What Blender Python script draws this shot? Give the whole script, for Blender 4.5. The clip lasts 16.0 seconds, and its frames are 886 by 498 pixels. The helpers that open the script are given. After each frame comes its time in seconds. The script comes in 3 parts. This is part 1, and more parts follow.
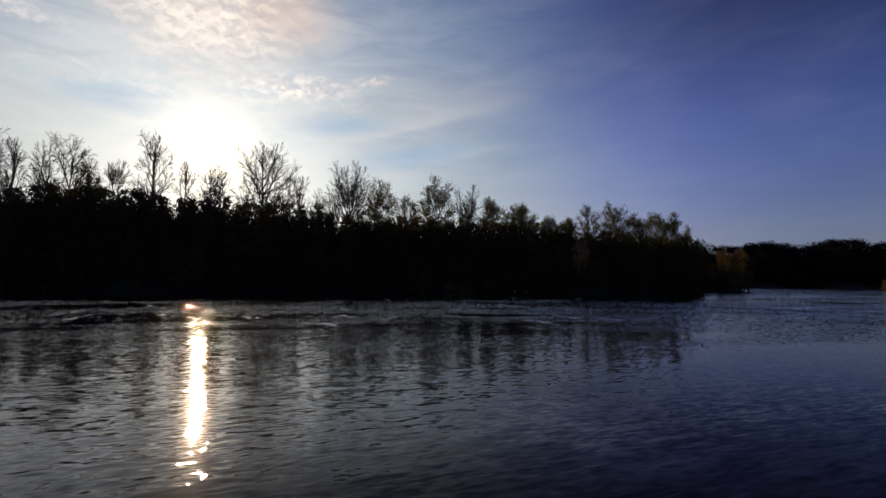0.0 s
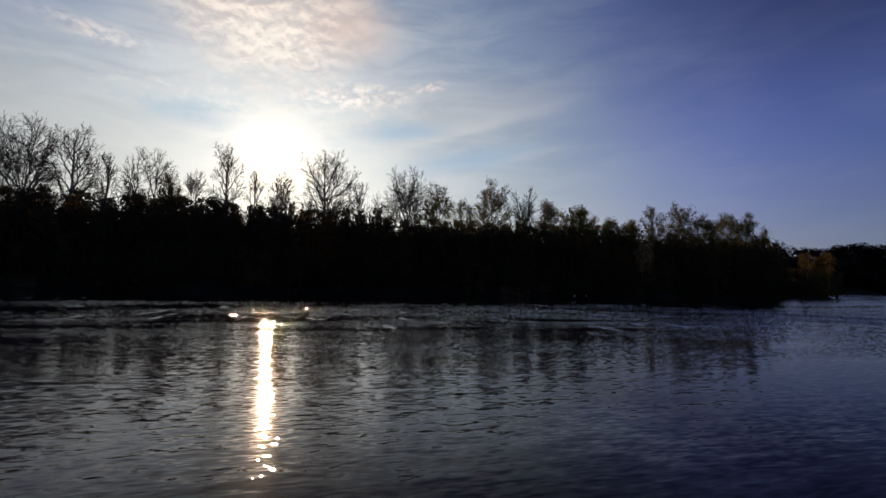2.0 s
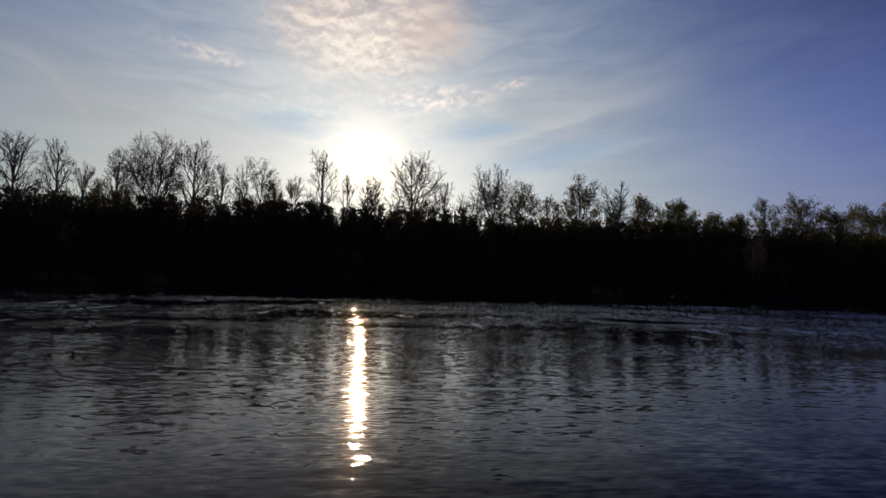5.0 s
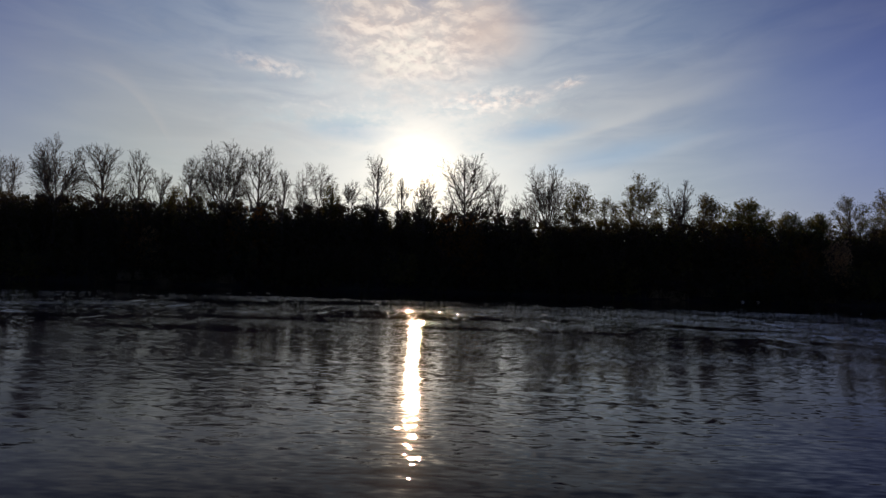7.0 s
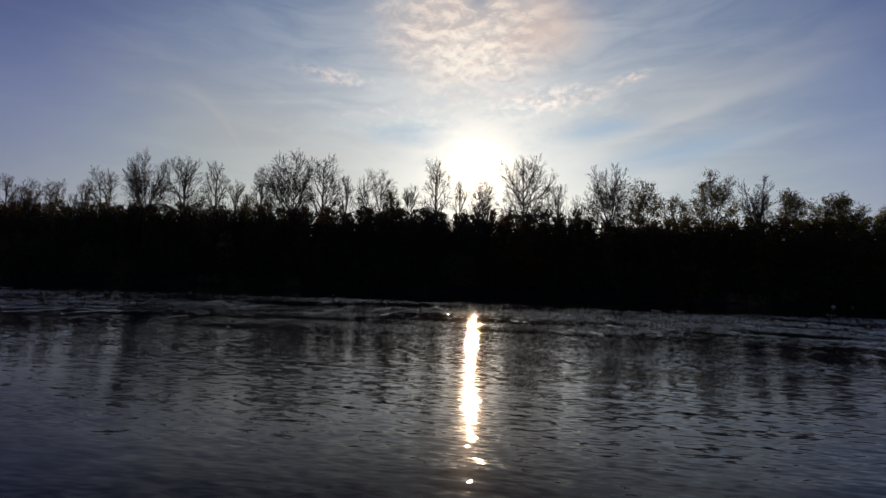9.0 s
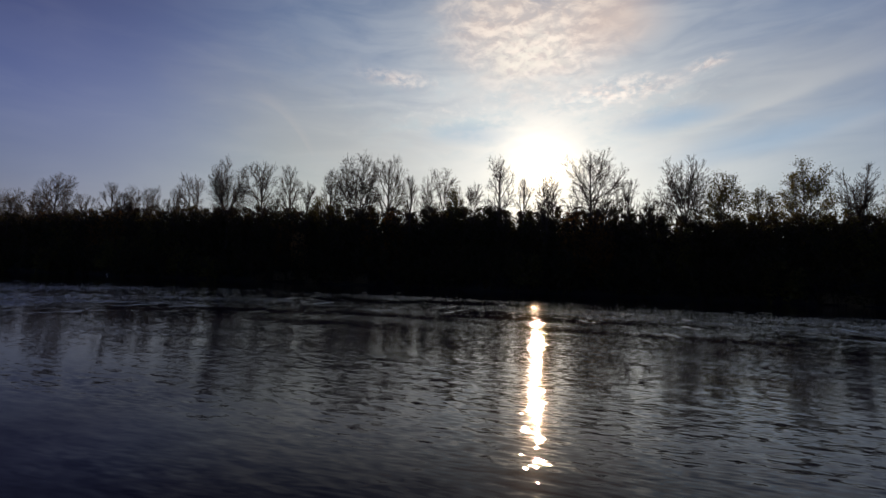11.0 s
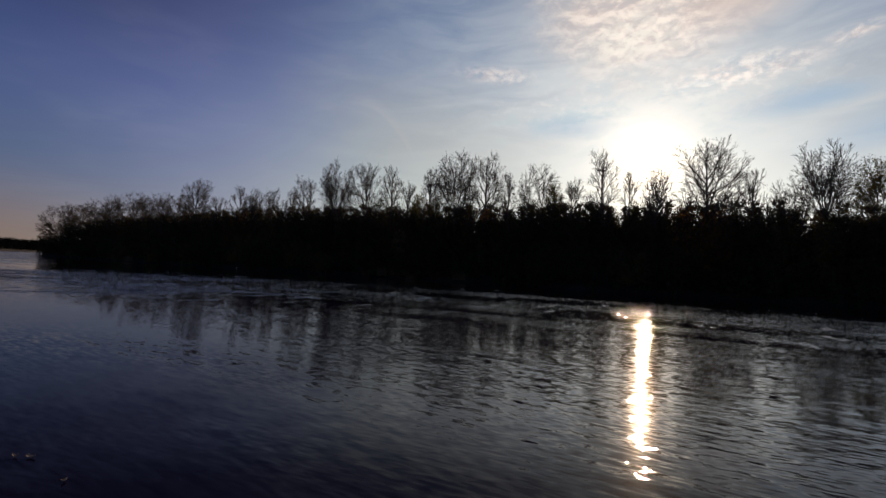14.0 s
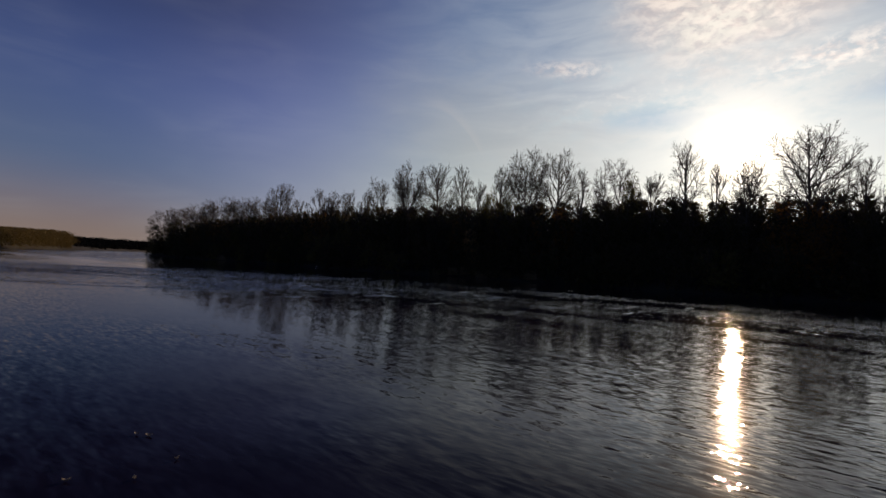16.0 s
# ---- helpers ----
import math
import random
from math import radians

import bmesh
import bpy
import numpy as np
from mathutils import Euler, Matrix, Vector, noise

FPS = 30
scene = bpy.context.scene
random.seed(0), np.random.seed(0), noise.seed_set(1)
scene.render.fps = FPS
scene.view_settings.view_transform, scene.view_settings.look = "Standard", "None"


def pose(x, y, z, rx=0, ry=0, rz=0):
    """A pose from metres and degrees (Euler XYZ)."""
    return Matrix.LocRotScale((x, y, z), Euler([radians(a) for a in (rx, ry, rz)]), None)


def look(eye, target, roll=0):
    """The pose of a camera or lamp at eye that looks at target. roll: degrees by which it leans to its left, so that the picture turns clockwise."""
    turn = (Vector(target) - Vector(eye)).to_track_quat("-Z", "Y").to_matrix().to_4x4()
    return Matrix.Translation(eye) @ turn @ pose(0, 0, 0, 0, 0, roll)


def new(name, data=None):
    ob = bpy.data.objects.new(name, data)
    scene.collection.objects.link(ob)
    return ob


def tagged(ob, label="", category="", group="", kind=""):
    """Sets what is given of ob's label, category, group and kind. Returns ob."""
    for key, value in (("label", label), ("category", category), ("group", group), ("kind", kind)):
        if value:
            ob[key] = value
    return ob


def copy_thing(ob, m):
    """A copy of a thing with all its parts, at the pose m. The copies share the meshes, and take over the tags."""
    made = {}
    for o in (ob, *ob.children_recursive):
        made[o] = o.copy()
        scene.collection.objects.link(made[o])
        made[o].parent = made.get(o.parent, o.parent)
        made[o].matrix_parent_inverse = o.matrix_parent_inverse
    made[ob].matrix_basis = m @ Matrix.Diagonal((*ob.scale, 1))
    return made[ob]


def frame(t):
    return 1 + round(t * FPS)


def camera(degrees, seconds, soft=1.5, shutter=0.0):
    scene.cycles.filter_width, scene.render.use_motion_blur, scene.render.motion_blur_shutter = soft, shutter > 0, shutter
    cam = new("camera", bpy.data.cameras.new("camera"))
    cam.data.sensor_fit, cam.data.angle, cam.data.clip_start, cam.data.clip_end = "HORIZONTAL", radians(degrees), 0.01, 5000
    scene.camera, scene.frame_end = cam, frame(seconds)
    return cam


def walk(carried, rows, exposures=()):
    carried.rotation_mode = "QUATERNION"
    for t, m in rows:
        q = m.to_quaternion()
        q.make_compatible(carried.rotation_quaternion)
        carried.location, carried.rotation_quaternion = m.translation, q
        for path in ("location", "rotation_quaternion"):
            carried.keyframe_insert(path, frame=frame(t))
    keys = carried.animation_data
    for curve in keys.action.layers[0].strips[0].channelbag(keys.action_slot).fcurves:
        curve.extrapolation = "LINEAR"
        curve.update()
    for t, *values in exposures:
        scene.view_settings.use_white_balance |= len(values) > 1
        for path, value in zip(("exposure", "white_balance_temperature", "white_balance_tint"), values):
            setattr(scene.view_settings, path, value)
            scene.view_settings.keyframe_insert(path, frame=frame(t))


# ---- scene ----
from mathutils import Quaternion

# ------------------------------------------------------------------ camera
cam = camera(87.0, 16.0, soft=1.55)
EYE = 1.4            # eye above the water
ARM = 0.35           # the camera is held this far in front of the turning body
TURNS = [            # seconds, tilt, roll, heading
    (0.0, 94.08, -0.70, -23.87), (0.5, 94.37, -0.65, -22.34), (1.0, 94.44, -0.53, -20.31), (1.5, 94.45, -0.76, -18.53),
    (2.0, 94.42, -1.04, -16.98), (2.5, 94.27, -0.95, -15.29), (3.0, 94.23, -0.92, -13.42), (3.5, 94.27, -0.94, -11.62),
    (4.0, 94.06, -1.09, -9.93), (6.5, 94.16, -1.73, -1.72), (7.0, 94.18, -1.81, -0.13), (7.5, 94.29, -1.71, 1.61),
    (8.0, 94.33, -1.79, 3.52), (8.5, 94.20, -1.76, 5.20), (9.0, 94.24, -1.87, 7.03), (11.5, 93.65, -2.12, 16.80),
    (12.0, 93.57, -2.20, 18.81), (12.5, 93.40, -2.38, 20.82), (13.0, 93.18, -2.56, 22.63), (13.5, 93.05, -2.78, 24.51),
    (14.0, 92.90, -3.02, 26.64), (14.5, 92.61, -3.07, 29.01), (15.0, 92.34, -3.20, 31.57), (15.5, 92.17, -3.17, 33.79),
    (16.0, 92.35, -3.27, 35.26),
]
walk(cam, [(t, pose(-ARM * math.sin(radians(h)), ARM * math.cos(radians(h)) - ARM, EYE, a, r, h)) for t, a, r, h in TURNS], [(0.0, 0.03, 6600, 11), (3.5, -0.05, 6650, 11), (8.0, -0.09, 6680, 11), (12.5, -0.07, 6680, 11), (16.0, -0.04, 6620, 11)])

# ------------------------------------------------------------------ world, sun
SUN_AZ, SUN_EL = radians(-3.3), radians(13.8)
SUN_DIR = Vector((math.sin(SUN_AZ) * math.cos(SUN_EL), math.cos(SUN_AZ) * math.cos(SUN_EL), math.sin(SUN_EL)))


class Graph:
    """Short ways to write node maths."""

    def __init__(self, tree):
        self.tree = tree

    def put(self, socket, value):
        if isinstance(value, bpy.types.NodeSocket):
            self.tree.links.new(value, socket)
        else:
            socket.default_value = value

    def m(self, op, a, b=0.0, c=0.0, clamp=False):
        n = self.tree.nodes.new("ShaderNodeMath")
        n.operation, n.use_clamp = op, clamp
        for socket, value in zip(n.inputs, (a, b, c)):
            self.put(socket, value)
        return n.outputs[0]

    def v(self, op, a, b=(0, 0, 0)):
        n = self.tree.nodes.new("ShaderNodeVectorMath")
        n.operation = op
        self.put(n.inputs[0], a)
        self.put(n.inputs[1], b)
        return n.outputs["Value" if op in ("DOT_PRODUCT", "LENGTH", "DISTANCE") else "Vector"]

    def xyz(self, x, y, z):
        n = self.tree.nodes.new("ShaderNodeCombineXYZ")
        for socket, value in zip(n.inputs, (x, y, z)):
            self.put(socket, value)
        return n.outputs[0]

    def step(self, value, lo, hi, to_lo=0.0, to_hi=1.0):
        n = self.tree.nodes.new("ShaderNodeMapRange")
        n.interpolation_type = "SMOOTHSTEP"
        for socket, x in zip(n.inputs, (value, lo, hi, to_lo, to_hi)):
            self.put(socket, x)
        return n.outputs[0]

    def noise(self, vector, scale, detail=4.0, rough=0.55, warp=0.0):
        n = self.tree.nodes.new("ShaderNodeTexNoise")
        self.put(n.inputs["Vector"], vector)
        n.inputs["Scale"].default_value, n.inputs["Detail"].default_value = scale, detail
        n.inputs["Roughness"].default_value, n.inputs["Distortion"].default_value = rough, warp
        return n.outputs["Fac"]

    def mix(self, fac, a, b, how="MIX"):
        n = self.tree.nodes.new("ShaderNodeMix")
        n.data_type, n.blend_type = "RGBA", how
        self.put(n.inputs[0], fac)
        self.put(n.inputs[6], a)
        self.put(n.inputs[7], b)
        return n.outputs[2]

    def tint(self, colour, value):
        n = self.tree.nodes.new("ShaderNodeVectorMath")
        n.operation = "SCALE"
        self.put(n.inputs[0], colour)
        self.put(n.inputs["Scale"], value)
        return n.outputs[0]


world = bpy.data.worlds.new("sky")
scene.world = world
world.use_nodes = True
world.node_tree.nodes.clear()
g = Graph(world.node_tree)
sky = g.tree.nodes.new("ShaderNodeTexSky")
sky.sky_type, sky.sun_disc = "NISHITA", False
sky.sun_elevation, sky.sun_rotation = SUN_EL, SUN_AZ
sky.air_density, sky.dust_density, sky.ozone_density = 1.0, 0.6, 2.5
way = g.tree.nodes.new("ShaderNodeTexCoord").outputs["Generated"]
part_xyz = g.tree.nodes.new("ShaderNodeSeparateXYZ")
g.put(part_xyz.inputs[0], way)
wx, wy, wz = part_xyz.outputs
az = g.m("MULTIPLY", g.m("ARCTAN2", wx, wy), 57.2958)
el = g.m("MULTIPLY", g.m("ARCSINE", g.m("MAXIMUM", wz, -0.2)), 57.2958)
away = g.m("MULTIPLY", g.m("ARCCOSINE", g.v("DOT_PRODUCT", way, tuple(SUN_DIR))), 57.2958)   # degrees from the sun


def fall(width, power=1.0):
    return g.m("EXPONENT", g.m("MULTIPLY", g.m("POWER", g.m("DIVIDE", away, width), power), -1.0))


# cloud noise, in degrees of bearing and height
spread = g.xyz(g.m("MULTIPLY", az, 0.30), g.m("ADD", g.m("MULTIPLY", el, 0.66), g.m("MULTIPLY", az, -0.03)), 0.0)
dots = g.xyz(g.m("MULTIPLY", az, 0.37), g.m("MULTIPLY", el, 0.74), 3.0)
puffs = g.noise(dots, 1.0, 5.0, 0.60, 0.45)
bits = g.noise(g.v("MULTIPLY", dots, (2.4, 2.0, 1.0)), 1.0, 4.0, 0.6, 0.4)
puffs_on = g.noise(g.v("ADD", dots, (0.0, -0.40, 0.0)), 1.0, 5.0, 0.60, 0.45)     # the same, a step nearer to the sun
ragged, shreds = g.noise(spread, 0.42, 4.0, 0.6), g.noise(g.v("ADD", spread, (17.3, 3.1, 0.0)), 0.55, 5.0, 0.62)
streaks = g.noise(g.v("MULTIPLY", spread, (0.32, 0.62, 1.0)), 1.0, 4.0, 0.55, 0.8)
veil = g.noise(g.v("MULTIPLY", spread, (0.25, 0.30, 1.0)), 1.0, 2.0, 0.5, 0.4)


def patch(a0, e0, wa, we, lean=0.0, soft=1.0, wander=1.2):
    """An uneven oval of cloud: 1 in the middle, 0 outside."""
    da = g.m("ADD", g.m("SUBTRACT", az, a0), g.m("MULTIPLY", g.m("SUBTRACT", ragged, 0.5), wander * wa))
    de = g.m("ADD", g.m("SUBTRACT", el, e0), g.m("MULTIPLY", g.m("SUBTRACT", shreds, 0.5), 2.0 * wander * we))
    de = g.m("SUBTRACT", de, g.m("MULTIPLY", da, lean))
    d = g.m("SQRT", g.m("ADD", g.m("POWER", g.m("ABSOLUTE", g.m("DIVIDE", da, wa)), 2.0), g.m("POWER", g.m("ABSOLUTE", g.m("DIVIDE", de, we)), 2.0)))
    return g.step(d, 1.0 + 0.5 * soft, 1.0 - 0.6 * soft)


side = g.step(az, -35.0, 35.0)
colour = g.tint(sky.outputs[0], g.m("SUBTRACT", g.m("ADD", 0.041, g.m("MULTIPLY", fall(48.0, 2.0), 0.026)), g.m("MULTIPLY", fall(10.0, 2.0), 0.015)))
far_blue = g.mix(side, (0.42, 0.615, 1.83, 1), (0.315, 0.615, 1.90, 1))
colour = g.mix(1.0, colour, g.mix(g.step(away, 28.0, g.step(side, 0.0, 1.0, 56.0, 54.0)), g.mix(g.step(away, 12.0, 34.0), (0.915, 0.975, 1.03, 1), (0.72, 0.935, 1.25, 1)), far_blue), "MULTIPLY")
# the sky is deepest high up and a quarter turn from the sun
colour = g.tint(colour, g.m("SUBTRACT", 1.0, g.m("MULTIPLY", g.m("MULTIPLY", g.step(away, 27.0, 60.0), g.step(el, 13.0, 30.0)), 0.61)))
# haze low over the horizon, pale under the sun and dim and warm far from it
greyer = g.m("MULTIPLY", g.m("MULTIPLY", g.step(away, 12.0, 32.0), g.step(el, 26.0, 8.0)), g.step(side, 0.0, 1.0, 1.0, 0.40))
colour = g.mix(greyer, colour, g.mix(1.0, colour, (1.12, 1.00, 0.75, 1), "MULTIPLY"))
low_haze = g.m("MULTIPLY", g.m("EXPONENT", g.m("MULTIPLY", g.m("MAXIMUM", el, 0.0), g.step(away, 28.0, 70.0, -0.080, g.step(side, 0.0, 1.0, -0.065, -0.092)))), 0.85)
left_low = g.mix(g.step(az, -72.0, -44.0), (0.265, 0.190, 0.150, 1), (0.205, 0.205, 0.200, 1))
left_haze = g.mix(g.step(el, 1.5, 10.0), left_low, (0.150, 0.185, 0.225, 1))
haze_far = g.mix(side, left_haze, (0.212, 0.222, 0.228, 1))
haze_colour = g.mix(g.step(away, 28.0, 70.0), (0.62, 0.59, 0.51, 1), haze_far)
colour = g.mix(low_haze, colour, haze_colour)
colour = g.v("ADD", colour, g.tint((1.0, 0.95, 0.92), g.m("MULTIPLY", g.m("MULTIPLY", fall(44.0, 4.0), g.step(el, 26.0, 8.0)), g.step(side, 0.3, 1.0, 0.042, 0.008))))
# glow round the sun, and the thin veil that it lights
colour = g.v("ADD", colour, g.tint((1.0, 0.80, 0.56), g.m("MULTIPLY", fall(1.5, 1.0), 5.5)))
colour = g.v("ADD", colour, g.tint((1.0, 0.955, 0.87), g.m("MULTIPLY", fall(8.8, 1.5), 0.21)))
colour = g.v("ADD", colour, g.tint((0.96, 0.98, 0.92), g.m("MULTIPLY", fall(26.0, 2.0), 0.14)))
thin = g.m("MULTIPLY", g.step(streaks, 0.22, 0.74), g.m("ADD", g.m("MULTIPLY", fall(22.0, 2.0), 0.52), g.m("MULTIPLY", g.step(veil, 0.35, 0.7), 0.03)))
colour = g.mix(thin, colour, (0.885, 0.915, 0.895, 1))
pale = g.m("MAXIMUM", patch(-27.0, 15.5, 13.0, 6.5, -0.2, 1.6, 0.7), g.m("MULTIPLY", patch(20.0, 21.0, 12.0, 3.5, 0.12, 1.6, 0.7), 0.55))
colour = g.mix(g.m("MULTIPLY", pale, 0.34), colour, (0.50, 0.48, 0.43, 1))
# the mottled patches above the sun: flecks lit from below, greyish between
high = patch(-4.4, 30.4, 10.2, 6.9, 0.02, 1.0, 0.5)
row = g.m("MAXIMUM", patch(4.6, 21.7, 6.0, 1.2, 0.08, 1.5, 0.7), g.m("MULTIPLY", patch(14.6, 23.4, 2.0, 0.6, 0.10, 1.4, 0.5), 0.75))
flecks = g.m("MAXIMUM", g.m("MULTIPLY", patch(-21.0, 23.4, 4.2, 0.8, -0.05, 1.6, 0.8), 0.62), g.m("MULTIPLY", patch(-15.6, 20.3, 0.9, 0.35, 0.0, 1.4, 0.4), 0.22))
heaped = g.m("ADD", puffs, g.m("MULTIPLY", g.m("SUBTRACT", ragged, 0.5), 0.30))
main = g.m("MAXIMUM", g.m("MULTIPLY", high, g.step(heaped, 0.30, 0.64)), g.m("MULTIPLY", g.m("MAXIMUM", row, flecks), g.step(g.m("ADD", g.m("MULTIPLY", bits, 0.65), g.m("MULTIPLY", puffs, 0.35)), 0.36, 0.60)))
lit = g.mix(g.step(g.m("SUBTRACT", puffs, puffs_on), -0.19, 0.15), (0.58, 0.485, 0.46, 1), (0.95, 0.83, 0.73, 1))
lit = g.tint(lit, g.m("ADD", g.step(el, 33.0, 24.0, 0.80, 1.08), g.m("MULTIPLY", fall(14.0, 1.2), 0.8)))
colour = g.mix(g.m("MULTIPLY", high, 0.58), colour, (0.66, 0.575, 0.535, 1))
colour = g.mix(g.m("MULTIPLY", main, 0.74), colour, lit)
core = g.m("MULTIPLY", patch(-5.4, 26.2, 4.4, 2.2, 0.05, 1.7, 0.8), g.step(bits, 0.36, 0.60, 0.15, 1.0))
colour = g.mix(g.m("MULTIPLY", core, 0.90), colour, (1.0, 0.95, 0.85, 1))
teal = g.m("MULTIPLY", patch(-5.0, 18.6, 17.0, 3.6, 0.0, 1.6, 0.6), g.m("MULTIPLY", g.step(shreds, 0.56, 0.38), g.step(away, 3.5, 8.0)))
colour = g.mix(g.m("MULTIPLY", teal, 0.50), colour, (0.50, 0.66, 0.74, 1))
tatters = g.m("MULTIPLY", patch(-3.0, 20.2, 13.0, 2.4, 0.05, 1.7, 0.6), g.step(bits, 0.50, 0.66))
colour = g.mix(g.m("MULTIPLY", tatters, 0.38), colour, (0.97, 0.93, 0.88, 1))
gap = patch(-3.6, 32.4, 1.2, 1.2, 0.0, 1.4, 0.5)
colour = g.mix(g.m("MULTIPLY", gap, 0.45), colour, (0.22, 0.27, 0.40, 1))
blush = patch(5.4, 29.0, 4.2, 2.6, 0.0, 1.8, 0.4)
colour = g.mix(g.m("MULTIPLY", blush, 0.42), colour, (0.78, 0.58, 0.47, 1))
# long wisps, sharp along the lower edge
under = g.m("SUBTRACT", el, g.m("ADD", 16.0, g.m("SUBTRACT", g.m("MULTIPLY", g.m("SUBTRACT", az, 10.8), 0.245), g.m("MULTIPLY", g.m("POWER", g.m("MAXIMUM", g.m("SUBTRACT", az, 10.8), 0.0), 2.0), 0.0014))))
under = g.m("ADD", under, g.m("MULTIPLY", g.m("SUBTRACT", shreds, 0.5), 0.8))
wisp = g.m("MULTIPLY", g.m("MULTIPLY", g.step(under, g.step(az, 20.0, 36.0, -0.18, -1.2), g.step(az, 20.0, 36.0, 0.42, 1.6)), g.step(under, 4.2, 0.3)), g.m("MULTIPLY", g.step(az, 9.0, 15.0), g.step(az, 38.0, 14.0, 0.02, 1.0)))
colour = g.mix(g.m("MULTIPLY", wisp, 0.48), colour, (0.66, 0.67, 0.66, 1))
lower = patch(27.0, 15.6, 4.5, 0.5, 0.20, 1.5, 0.6)
colour = g.mix(g.m("MULTIPLY", lower, 0.13), colour, (0.66, 0.66, 0.66, 1))
blue = g.m("MAXIMUM", patch(11.5, 18.3, 5.0, 1.1, 0.06, 1.5, 0.7), g.m("MAXIMUM", g.m("MULTIPLY", patch(-12.5, 17.6, 4.5, 1.0, 0.0, 1.5, 0.8), 0.6), g.m("MULTIPLY", patch(20.0, 15.2, 7.0, 1.2, 0.14, 1.6, 0.5), 0.8)))
colour = g.mix(g.m("MULTIPLY", blue, 0.55), colour, (0.30, 0.47, 0.67, 1))
bow = g.m("SUBTRACT", el, g.m("SUBTRACT", 19.4, g.m("MULTIPLY", g.m("POWER", g.m("MAXIMUM", g.m("ADD", az, 38.0), 0.0), 2.0), 0.115)))
arch = g.m("MULTIPLY", g.m("MULTIPLY", g.step(bow, -0.5, 0.0), g.step(bow, 1.7, 0.0)), g.m("MULTIPLY", g.step(az, -40.0, -36.0), g.step(az, -30.6, -32.0)))
colour = g.mix(g.m("MULTIPLY", arch, 0.12), colour, (0.62, 0.57, 0.54, 1))
back = g.tree.nodes.new("ShaderNodeBackground")
g.put(back.inputs["Color"], colour)
back.inputs["Strength"].default_value = 1.0
g.tree.links.new(back.outputs[0], g.tree.nodes.new("ShaderNodeOutputWorld").inputs[0])

sun = new("sun", bpy.data.lights.new("sun", "SUN"))
sun.data.energy, sun.data.angle, sun.data.color = 3.0, radians(0.53), (1.0, 0.66, 0.41)
sun.matrix_world = look(SUN_DIR * 500, (0, 0, 0))


# ------------------------------------------------------------------ materials
def material(name):
    mat = bpy.data.materials.new(name)
    mat.use_nodes = True
    mat.node_tree.nodes.clear()
    gr = Graph(mat.node_tree)
    out = gr.tree.nodes.new("ShaderNodeOutputMaterial")
    bsdf = gr.tree.nodes.new("ShaderNodeBsdfPrincipled")
    gr.tree.links.new(bsdf.outputs[0], out.inputs[0])
    return mat, gr, bsdf, out


def spot(gr):
    """The place in the world, in metres."""
    return gr.tree.nodes.new("ShaderNodeNewGeometry").outputs["Position"]


def relief(gr, height, distance, strength=1.0):
    n = gr.tree.nodes.new("ShaderNodeBump")
    n.inputs["Distance"].default_value = distance
    gr.put(n.inputs["Strength"], strength)
    gr.put(n.inputs["Height"], height)
    return n.outputs[0]


def bark_material(name, dark, pale):
    mat, gr, bsdf, _ = material(name)
    p = spot(gr)
    grain = gr.noise(gr.v("MULTIPLY", p, (1, 1, 0.25)), 14.0, 5.0, 0.65)
    blot = gr.noise(p, 1.3, 3.0)
    gr.put(bsdf.inputs["Base Color"], gr.mix(gr.m("ADD", gr.m("MULTIPLY", grain, 0.6), gr.m("MULTIPLY", blot, 0.4)), (*dark, 1), (*pale, 1)))
    bsdf.inputs["Roughness"].default_value = 0.9
    gr.put(bsdf.inputs["Normal"], relief(gr, grain, 0.02))
    return mat


def leaf_material(name, one, two, through_light=0.35, shine=0.25):
    mat, gr, bsdf, out = material(name)
    n = gr.tree.nodes.new("ShaderNodeNewGeometry")
    clump = gr.noise(spot(gr), 0.5, 2.0)
    f = gr.m("ADD", gr.m("MULTIPLY", n.outputs["Random Per Island"], 0.55), gr.m("MULTIPLY", clump, 0.45))
    col = gr.mix(f, (*one, 1), (*two, 1))
    gr.put(bsdf.inputs["Base Color"], col)
    bsdf.inputs["Roughness"].default_value = 0.7
    bsdf.inputs["Specular IOR Level"].default_value = shine
    tr = gr.tree.nodes.new("ShaderNodeBsdfTranslucent")
    gr.put(tr.inputs["Color"], col)
    mx = gr.tree.nodes.new("ShaderNodeMixShader")
    mx.inputs[0].default_value = through_light
    gr.tree.links.new(bsdf.outputs[0], mx.inputs[1])
    gr.tree.links.new(tr.outputs[0], mx.inputs[2])
    gr.tree.links.new(mx.outputs[0], out.inputs[0])
    return mat


BARK = bark_material("grey_brown_bark", (0.035, 0.028, 0.022), (0.11, 0.095, 0.08))
TWIG = bark_material("brown_twigs", (0.04, 0.03, 0.022), (0.09, 0.065, 0.045))
LEAF_OLIVE = leaf_material("olive_leaves", (0.07, 0.072, 0.018), (0.15, 0.128, 0.034), 0.5)
LEAF_GREEN = leaf_material("dull_green_leaves", (0.07, 0.085, 0.020), (0.15, 0.145, 0.042), 0.5)
LEAF_RUST = leaf_material("rust_leaves", (0.14, 0.060, 0.014), (0.22, 0.12, 0.025), 0.45)
LEAF_GOLD = leaf_material("golden_leaves", (0.13, 0.082, 0.016), (0.19, 0.125, 0.027), 0.4)
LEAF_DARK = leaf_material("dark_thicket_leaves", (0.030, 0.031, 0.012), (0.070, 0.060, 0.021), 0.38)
LEAF_PALE = leaf_material("pale_orange_leaves", (0.48, 0.28, 0.12), (0.62, 0.42, 0.20))
LEAF_HAY = leaf_material("hay_coloured_leaves", (0.085, 0.062, 0.016), (0.125, 0.094, 0.027))
